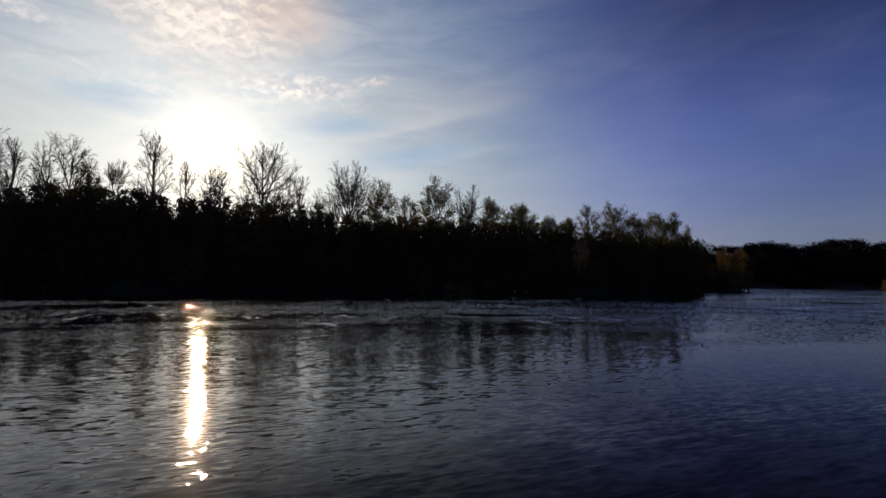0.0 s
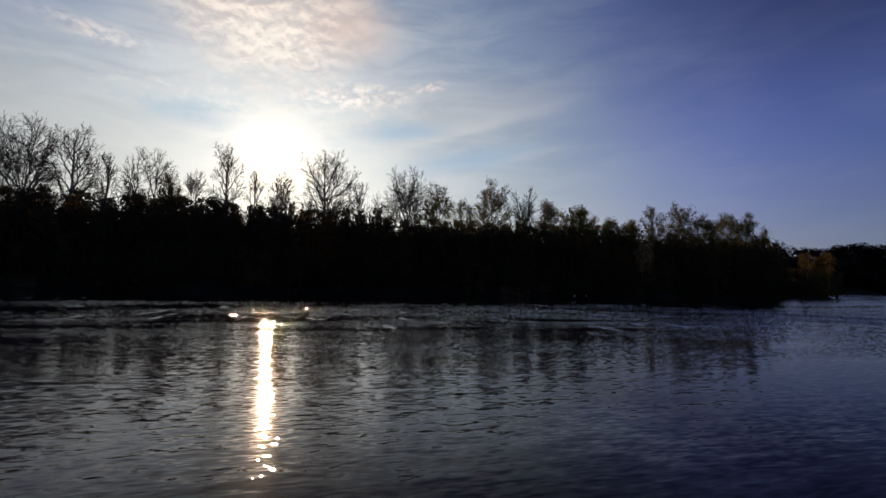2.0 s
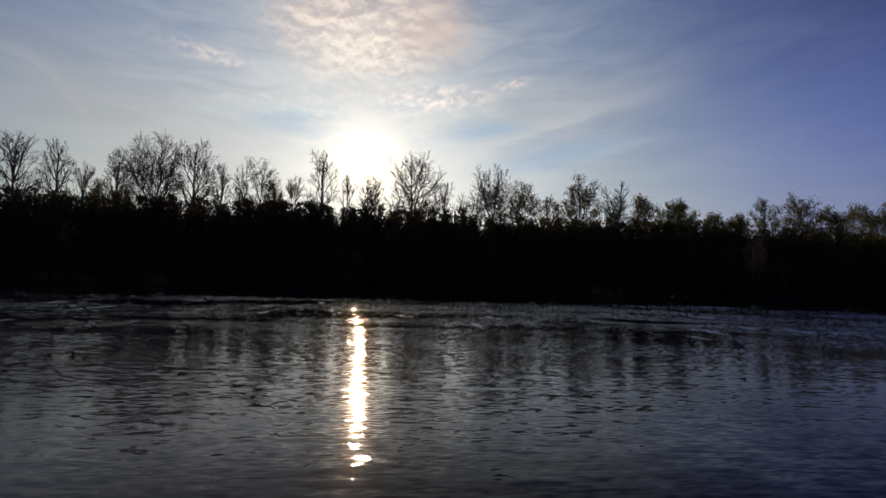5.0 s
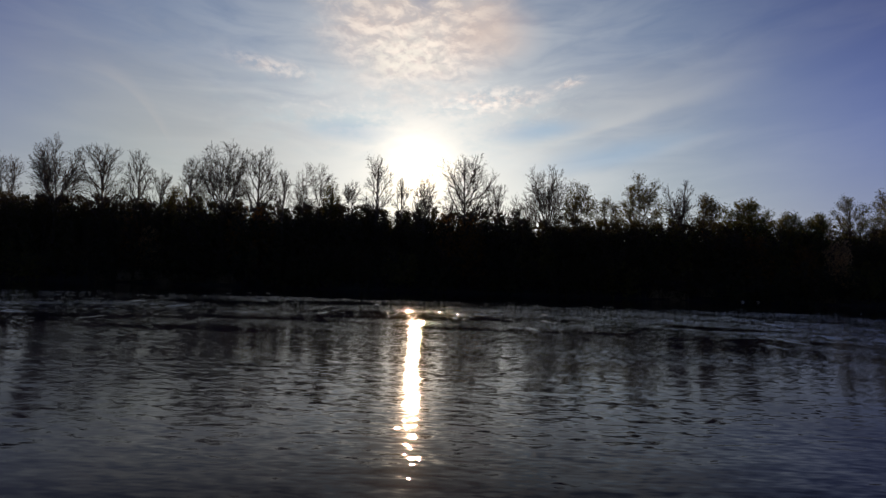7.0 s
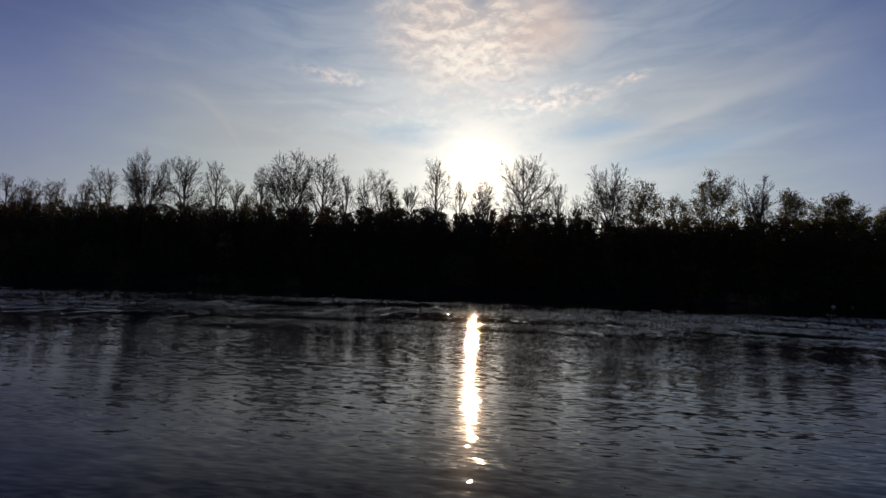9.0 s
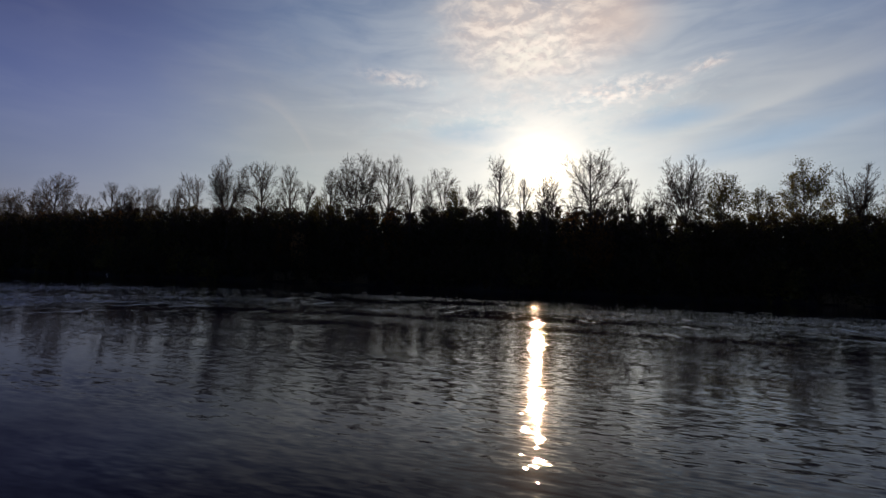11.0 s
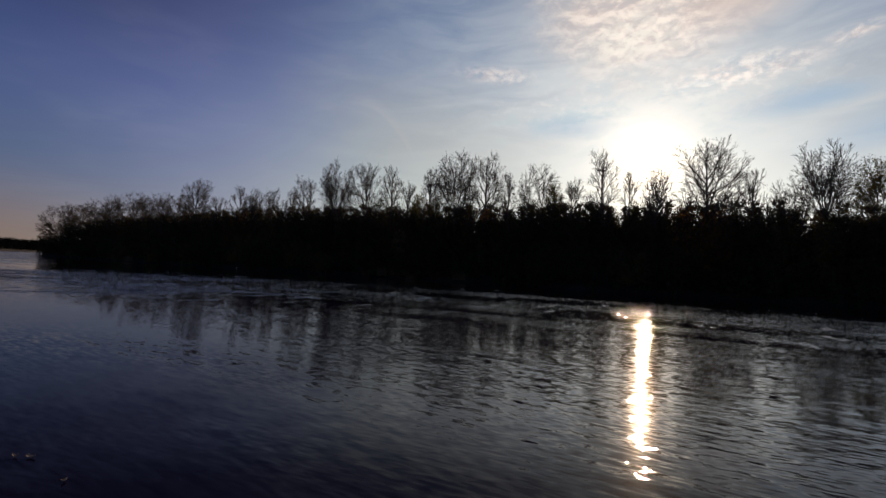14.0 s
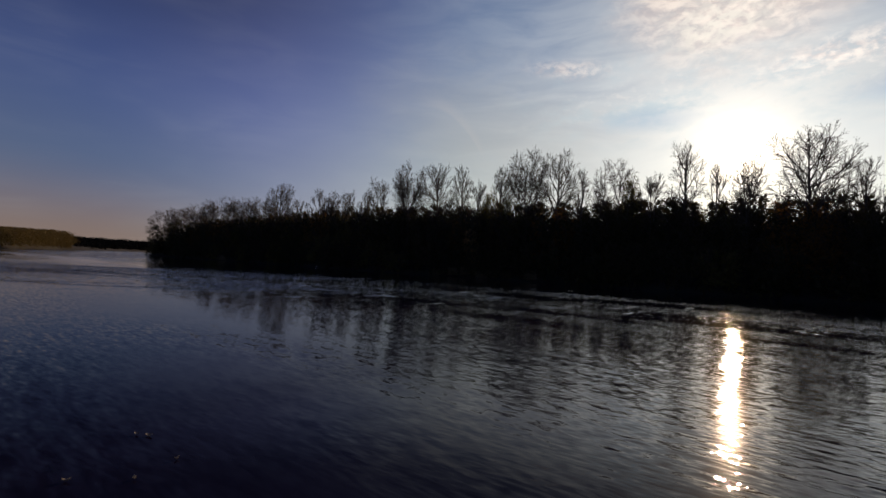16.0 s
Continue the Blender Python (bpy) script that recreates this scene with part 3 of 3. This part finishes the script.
def build_ground():
    xs = np.unique(np.concatenate([np.linspace(-2500, -260, 50), np.linspace(-260, 240, 140), np.linspace(240, 2500, 70)]))
    ys = np.unique(np.concatenate([np.linspace(-2500, -20, 30), np.linspace(-20, 60, 40), np.linspace(60, 110, 50), np.linspace(110, 700, 80), np.linspace(700, 2500, 40)]))
    gx, gy = np.meshgrid(xs, ys)
    v = np.stack([gx, gy, land_height(gx, gy)], -1).reshape(-1, 3)
    nx, ny = len(xs), len(ys)
    i = (np.arange(ny - 1)[:, None] * nx + np.arange(nx - 1)[None]).reshape(-1)
    f = np.stack([i, i + 1, i + nx + 1, i + nx], 1)
    me = mesh_of("ground", v, f, GROUND)
    me.polygons.foreach_set("use_smooth", [True] * len(me.polygons))
    tagged(new("ground", me), "dark wooded river banks of soil and leaf litter", "ground", kind="structure")
    n = 2500
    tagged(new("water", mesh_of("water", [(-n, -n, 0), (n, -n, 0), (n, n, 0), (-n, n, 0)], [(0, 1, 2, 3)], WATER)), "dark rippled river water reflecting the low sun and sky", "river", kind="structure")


build_ground()

# ------------------------------------------------------------------ tall trees on the far bank
ROW = 78.0      # the row of tall trees stands this far beyond the camera
# x, height above the water, crown width, kind, leaves to a twig
TREES_LEFT = [
    (-175.7, 17.2, 11.0, "round", 0.6), (-167.0, 16.6, 9.0, "multi", 0.6), (-158.0, 18.0, 10.5, "round", 0.8), (-149.5, 17.4, 9.5, "multi", 0.6),
    (-141.6, 20.0, 12.0, "multi", 0.8), (-132.5, 17.6, 9.0, "round", 0.8), (-125.8, 19.0, 8.5, "multi", 0.8), (-118.0, 17.8, 8.0, "oval", 0.7),
    (-111.5, 22.0, 8.5, "oval", 0.5), (-102.3, 17.4, 5.5, "oval", 0.3), (-95.0, 19.7, 4.6, "oval", 0.3), (-89.8, 18.9, 4.6, "vase", 0.2),
    (-84.6, 19.1, 5.0, "multi", 0.2), (-78.0, 18.9, 3.6, "oval", 0.2), (-74.4, 21.2, 5.6, "lean", 0), (-65.3, 23.5, 8.4, "vase", 0),
]
TREES_MIDDLE = [
    (-57.5, 23.2, 7.4, "oval", 0.4), (-45.6, 16.0, 4.4, "oval", 4), (-41.0, 14.8, 4.4, "oval", 4),  (-51.8, 22.2, 5.2, "oval", 0.1), (-48.1, 18.9, 3.6, "oval", 0), (-42.8, 21.0, 5.4, "oval", 0.5),
    (-37.7, 24.3, 9.0, "vase", 0), (-31.3, 23.5, 7.2, "oval", 0.6), (-27.1, 19.7, 3.6, "oval", 0.4), (-22.1, 20.9, 7.2, "lean", 0),
    (-18.9, 17.7, 3.4, "spire", 3), (-16.0, 18.2, 4.0, "multi", 0), (-11.2, 22.5, 5.2, "oval", 0.3), (-7.2, 18.8, 3.4, "oval", 0),
    (-3.4, 19.8, 4.6, "vase", 0), (4.2, 23.2, 10.4, "oval", 0.3), (9.3, 18.4, 3.6, "oval", 0), (12.2, 16.5, 3.6, "vase", 0.3),
]
TREES_RIGHT = [
    (17.3, 21.6, 7.8, "vase", 0), (22.5, 19.0, 5.4, "multi", 4), (27.1, 16.5, 5.0, "oval", 3), (33.2, 20.2, 6.8, "multi", 4),
    (39.3, 19.7, 4.8, "vase", 0), (44.3, 17.6, 5.4, "round", 3), (51.4, 16.9, 7.4, "round", 9), (58.2, 15.1, 5.0, "round", 6),
    (62.5, 14.7, 5.0, "round", 6), (68.5, 18.0, 5.2, "oval", 2), (76.1, 18.8, 7.4, "multi", 3), (82.8, 17.0, 6.4, "round", 4),
    (90.2, 17.9, 8.6, "round", 7), (97.6, 15.3, 4.6, "round", 4),
]
WORDS = {
    "round": "rounded bushy tree with fine twigs nearly to the ground",
    "vase": "tall bare tree with limbs spread like a vase",
    "oval": "tall slender bare tree above the dark thicket",
    "multi": "tall bare tree of several stems from one foot",
    "lean": "tall bare tree leaning over beside an upright stem",
    "spire": "young dark pine among the bare trees",
}


def plant_row():
    seed = 100
    for rows in (TREES_LEFT, TREES_MIDDLE, TREES_RIGHT):
        for x, top, width, kind, leafy in rows:
            seed += 1
            y = ROW + 2.5 + 2.0 * math.sin(seed * 2.1)
            k = y / ROW
            x, top, width = x * k, EYE + (top - EYE) * k, width * k
            foot = float(land_height(x, y)) - 0.15
            foliage = LEAF_GREEN if x > 45 else LEAF_OLIVE
            words = WORDS[kind]
            if leafy > 0.9 and kind != "spire":
                words = "rounded tree with olive green young leaves"
            tree = make_tree(seed, kind, top - foot, width, leafy, foliage, words, "pine_tree" if kind == "spire" else "bare_tree" if leafy <= 0.9 else "leafy_tree")
            tree.location = (x, y, foot)


plant_row()


# ------------------------------------------------------------------ thicket along the bank
def make_thicket(seed, height, width, foliage, label, count=2200, blade=0.14, name="thicket_tree", dense=0.42, levels=3):
    """A small dense tree or bush of many stems, leafy nearly to the ground, with a broken, rounded top."""
    rng = np.random.default_rng(seed)
    root = new(name)
    tagged(root, label, "bush" if height < 6 else "tree", "thicket on the far bank")
    rows, tips = grow(rng, "round", height, width, levels, dense)
    v, f = tubes(rows[rows[:, 8] < 2, :8], 3)
    part("stem", mesh_of("stem", v, f, TWIG), root)
    v, f = tubes(rows[rows[:, 8] >= 2, :8], 3)
    tagged(part("twig_crown", mesh_of("twig_crown", v, f, TWIG), root), kind="stuff")
    # small leaves in clumps on the twigs, larger sprays inside and low down where the crown is dense
    clumps = tips[rng.integers(0, len(tips), 34)]
    near = tips[np.min(np.linalg.norm(tips[:, None] - clumps[None], axis=2), axis=1) < 0.13 * height]
    v, f, made = [], [], 0
    for pool, share, lo, hi, wide, size, spread in ((near, 0.50, 1.0, 1.0, 1.0, 1.0, 0.22), (tips, 0.32, 0.5, 0.97, 0.95, 1.5, 0.3), (tips, 0.22, 0.02, 0.52, 0.85, 2.4, 0.4)):
        at = pool[rng.integers(0, len(pool), int(count * share))] * (wide, wide, 1)
        at[:, 2] *= rng.uniform(lo, hi, len(at))
        v1, f1 = leaves(rng, at, 1, spread, blade * size, 3)
        v.append(v1)
        f.append(f1 + made)
        made += len(v1)
    tagged(part("foliage", mesh_of("foliage", np.concatenate(v), np.concatenate(f), foliage), root), kind="stuff")
    return root


def plant_thicket():
    rng = np.random.default_rng(7)
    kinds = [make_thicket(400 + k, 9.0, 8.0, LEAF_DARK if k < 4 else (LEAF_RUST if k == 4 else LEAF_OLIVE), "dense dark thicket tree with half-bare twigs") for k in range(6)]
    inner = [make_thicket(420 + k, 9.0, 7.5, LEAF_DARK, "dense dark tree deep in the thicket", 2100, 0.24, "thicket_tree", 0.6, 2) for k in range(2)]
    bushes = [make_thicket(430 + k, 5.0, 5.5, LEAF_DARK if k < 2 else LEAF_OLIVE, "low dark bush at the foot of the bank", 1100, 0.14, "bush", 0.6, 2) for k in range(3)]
    used = set()

    def place(ob, x, y, sx, sz):
        foot = float(land_height(x, y)) - 0.2
        m = pose(x, y, foot, 0, 0, float(rng.uniform(0, 360))) @ Matrix.Diagonal((sx, sx, sz, 1))
        if ob.name in used:
            made = copy_thing(ob, m)
            made.scale = (sx, sx, sz)
        else:
            used.add(ob.name)
            ob.matrix_basis = m

    for y0, tall, pace in ((77.0, 10.4, 4.3), (82.0, 10.7, 4.3), (86.5, 11.2, 3.3), (91.0, 11.6, 4.6)):
        x = -176.0 if y0 < 80 else -168.0
        while x < 1.27 * y0:
            y = y0 + rng.uniform(-1.5, 1.5)
            top = tall * (0.78 + 0.22 * min(1.0, (x + 182) / 70.0)) * (1.04 if x < -10 else 1.0 if x < 15 else 0.93) * (rng.uniform(0.80, 1.08) if y0 < 85 else rng.uniform(0.90, 1.04))
            pick = int(rng.choice(6, p=(0.22, 0.22, 0.20, 0.17, 0.05, 0.14)))
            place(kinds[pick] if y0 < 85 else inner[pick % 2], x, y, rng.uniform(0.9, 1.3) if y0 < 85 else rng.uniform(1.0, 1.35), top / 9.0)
            x += pace * rng.uniform(0.75, 1.25)
    x = -178.0
    while x < 110.0:
        y = float(line_at(PENINSULA, x) + shore_wave(x)) + rng.uniform(0.3, 1.5)
        place(bushes[int(rng.choice(3, p=(0.45, 0.4, 0.15)))], x, y, rng.uniform(0.8, 1.2), rng.uniform(0.7, 1.25))
        x += 3.4 * rng.uniform(0.7, 1.3)


plant_thicket()


def plant_saplings():
    """Slender bare young trees that stand out of the thicket between the tall ones."""
    rng = np.random.default_rng(31)
    kinds = []
    for k in range(5):
        made = make_tree(610 + k, ("oval", "multi", "lean", "vase", "oval")[k], 13.0, (3.8, 4.6, 4.0, 4.4, 4.8)[k], (0, 0.3, 0, 0, 0.6)[k], LEAF_OLIVE, "slender bare young tree standing out of the thicket", "young_tree", 0.42, False)
        kinds.append(made)
    first = set()
    for k in range(84):
        x = -158.0 + 3.05 * k + rng.uniform(-1.6, 1.6)
        y = rng.uniform(79.0, 86.0)
        ob = kinds[int(rng.integers(0, 5))]
        size = rng.uniform(0.74, 1.10) * (0.8 + 0.2 * min(1.0, (x + 160) / 60.0)) * (1.0 if x < 20 else 0.92)
        m = pose(x, y, float(land_height(x, y)) - 0.2, 0, 0, float(rng.uniform(0, 360)))
        if ob.name in first:
            made = copy_thing(ob, m)
        else:
            first.add(ob.name)
            made = ob
            made.matrix_basis = m
        made.scale = (size, size, size)


plant_saplings()

# ------------------------------------------------------------------ far woods
def far_wood(seed, spots, foliage, blade, per, label, name):
    """Distant woods: a trunk and an uneven crown of leaf clumps for each tree, in one sheet of stuff."""
    rng = np.random.default_rng(seed)
    verts, faces, count, stems = [], [], 0, []
    for x, y, h, w in spots:
        z = float(land_height(x, y)) - 0.3
        stems.append((x, y, z, x, y, z + h * 0.7, 0.2, 0.08))
        lumps = rng.normal(0, 1, (7, 3))
        lumps /= np.linalg.norm(lumps, axis=1, keepdims=True)
        c = lumps * (w * 0.30, w * 0.30, h * 0.34) + (x, y, z + h * 0.52)
        fine = float(np.clip(math.hypot(x, y) / 520.0, 0.35, 1.0))
        v, f = leaves(rng, c, int(per / 7 / fine ** 1.3), 0.15 * w, blade * fine, 3)
        v[:, 2] = np.minimum(v[:, 2], z + h * 1.04)
        verts.append(v)
        faces.append(f + count)
        count += len(v)
    v, f = tubes(stems, 4)
    verts.append(v)
    faces.append(f + count)
    tagged(new(name, mesh_of(name, np.concatenate(verts), [corner for block in faces for corner in block.tolist()], foliage)), label, "woods", kind="stuff")


def plant_far():
    rng = np.random.default_rng(21)
    hill, left, near_left = [], [], []
    for k in range(900):
        a, r = radians(rng.uniform(49, 70)), 569.0 + (rng.uniform(0, 8) if k % 4 == 0 else rng.uniform(0, 125))
        hill.append((r * math.sin(a), r * math.cos(a), rng.uniform(9, 12.5), rng.uniform(10, 15)))
    for k in range(130):
        x = rng.uniform(222, 520)
        y = float(line_at(OWN_SIDE, x)) - rng.uniform(2, 25)
        hill.append((x, y, rng.uniform(3.5, 7.5), rng.uniform(6, 10)))
    for _ in range(360):
        x = rng.uniform(-1500, -300)
        y = float(line_at(OWN_SIDE, x)) - abs(rng.normal(0, 22)) - 1
        far = math.hypot(x, y)
        left.append((x, y, max(3.5, 0.0195 * far - 3.5) * rng.uniform(0.85, 1.05), rng.uniform(10, 16)))
    for _ in range(150):
        x = rng.uniform(-296, -170)
        y = float(line_at(OWN_SIDE, x)) - abs(rng.normal(0, 6)) - 0.5
        top = 1.4 + 0.0262 * math.hypot(x, y)
        near_left.append((x, y, (top - float(land_height(x, y))) * rng.uniform(0.86, 1.05), rng.uniform(5, 8)))
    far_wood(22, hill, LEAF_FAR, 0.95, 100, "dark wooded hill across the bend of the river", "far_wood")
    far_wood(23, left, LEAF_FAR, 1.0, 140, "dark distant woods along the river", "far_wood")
    far_wood(24, near_left, LEAF_HAY, 0.55, 220, "olive brown trees along the near shore", "shore_bushes")


plant_far()


def lone_bushes():
    gold = make_thicket(501, 10.6, 9.0, LEAF_GOLD, "golden yellow willow at the end of the wooded bank", 10000, 0.105, "willow_tree", 0.9)
    gold.location = (118.0, 81.5, float(land_height(118.0, 81.5)) - 0.2)
    rust = make_thicket(502, 4.2, 3.6, LEAF_OLIVE, "small olive brown bush on the shore", 2200, 0.11, "bush", 0.9)
    rust.location = (206.0, 85.5, float(land_height(206.0, 85.5)) - 0.2)


lone_bushes()


def bright_bushes():
    """The few bushes of the bank whose leaves stand out from the dark."""
    for k, (x, y, high, wide, foliage, words) in enumerate((
            (61.7, 73.0, 7.6, 3.4, LEAF_PALE, "pale orange bush at the edge of the dark thicket"),
            (57.0, 73.4, 7.0, 4.0, LEAF_RUST, "rust brown bush in the dark thicket"),
            (50.5, 75.0, 8.2, 5.0, LEAF_RUST, "rust brown bush in the dark thicket"),
            (-50.0, 75.2, 8.6, 4.0, LEAF_RUST, "rust brown bush in the dark thicket"),
            (-47.0, 74.6, 6.6, 2.6, LEAF_PALE, "pale orange bush at the edge of the dark thicket"),
            (4.5, 75.0, 8.8, 4.6, LEAF_RUST, "rust brown bush in the dark thicket"))):
        bush = make_thicket(520 + k, high, wide, foliage, words, 2200, 0.12, "bush", 0.9)
        bush.location = (x, y, float(land_height(x, y)) - 0.2)


bright_bushes()


# ------------------------------------------------------------------ small things on the shore and the water
# stone shapes standing in for white marks at the shore, most likely birds
def make_white_mark(seed, size):
    bm = bmesh.new()
    bmesh.ops.create_icosphere(bm, subdivisions=2, radius=size)
    for v in bm.verts:
        v.co *= 1 + 0.35 * noise.noise(v.co * 3.0 / size * 0.4 + Vector((seed, 0, 0)))
        v.co.z *= 0.62
    me = bpy.data.meshes.new("white_mark")
    bm.to_mesh(me)
    bm.free()
    me.materials.append(WHITE_MARK)
    return tagged(new("white_mark", me), "small white mark on the shore, shaped as a stone", "stone", "stones on the bank")


def make_tuft(seed, height):
    """A tuft of dry reeds: bent blades from one foot."""
    rng = np.random.default_rng(seed)
    verts, faces = [], []
    for _ in range(240):
        a, lean = rng.uniform(0, 2 * math.pi), rng.uniform(0.05, 0.5)
        x, y = rng.normal(0, 0.5, 2)
        h, w = height * rng.uniform(0.5, 1.0), 0.018
        dx, dy = math.cos(a) * lean * h, math.sin(a) * lean * h
        n = len(verts)
        verts += [(x - w, y, 0), (x + w, y, 0), (x + w + dx * 0.35, y + dy * 0.35, h * 0.6), (x - w + dx * 0.35, y + dy * 0.35, h * 0.6), (x + dx, y + dy, h)]
        faces += [(n, n + 1, n + 2, n + 3), (n + 3, n + 2, n + 4)]
    return tagged(new("reed_tuft", mesh_of("reed_tuft", verts, faces, REED)), "tuft of dry pale reeds at the foot of the bank", "reeds", "reeds along the shore")


def dress_shore():
    rng = np.random.default_rng(77)
    for k, (x, back) in enumerate(((44.0, -0.15), (46.6, -0.1), (-83.0, 0.1))):
        y = float(line_at(PENINSULA, x) + shore_wave(x)) + back
        stone = make_white_mark(k, 0.26)
        stone.location = (x, y, max(0.0, float(land_height(x, y))) + 0.06)
    tufts = [make_tuft(80 + k, 1.7) for k in range(3)]
    for k in range(26):
        x = -40.0 + rng.normal(0, 7) if k < 12 else rng.uniform(-150, 90)
        y = float(line_at(PENINSULA, x) + shore_wave(x)) + rng.uniform(0.0, 0.7)
        m = pose(x, y, float(land_height(x, y)) - 0.03, 0, 0, float(rng.uniform(0, 360)))
        if k < 3:
            tufts[k].matrix_basis = m
        else:
            copy_thing(tufts[k % 3], m)


dress_shore()


def make_leaf(seed, long):
    """A dead leaf afloat: two curled halves on a rib."""
    rng = np.random.default_rng(seed)
    v, f = [], []
    for k in range(6):
        t = k / 5
        w = long * 0.30 * math.sin(math.pi * min(0.97, 0.06 + t * 0.94)) ** 0.8
        lift = 0.012 * (2 * t - 1) ** 2
        v += [((t - 0.5) * long, -w, 0.010 + lift + rng.uniform(0, 0.004)), ((t - 0.5) * long, 0, 0.002 + lift), ((t - 0.5) * long, w, 0.012 + lift)]
    for k in range(5):
        a = 3 * k
        f += [(a, a + 3, a + 4, a + 1), (a + 1, a + 4, a + 5, a + 2)]
    return tagged(new("floating_leaf", mesh_of("floating_leaf", v, f, LEAF_STRAW)), "small pale dead leaf afloat on the dark water", "leaf", "leaves on the water")


def strew_leaves():
    for k, (x, y, long) in enumerate(((-4.04, 1.63, 0.058), (-4.13, 1.58, 0.040), (-3.48, 1.57, 0.034), (-3.37, 1.27, 0.032), (-3.62, 1.00, 0.044))):
        leaf = make_leaf(900 + k, long)
        leaf.matrix_basis = pose(x, y, 0.001, 0, 0, 25.0 + 71.0 * max(0, k - 1))


strew_leaves()
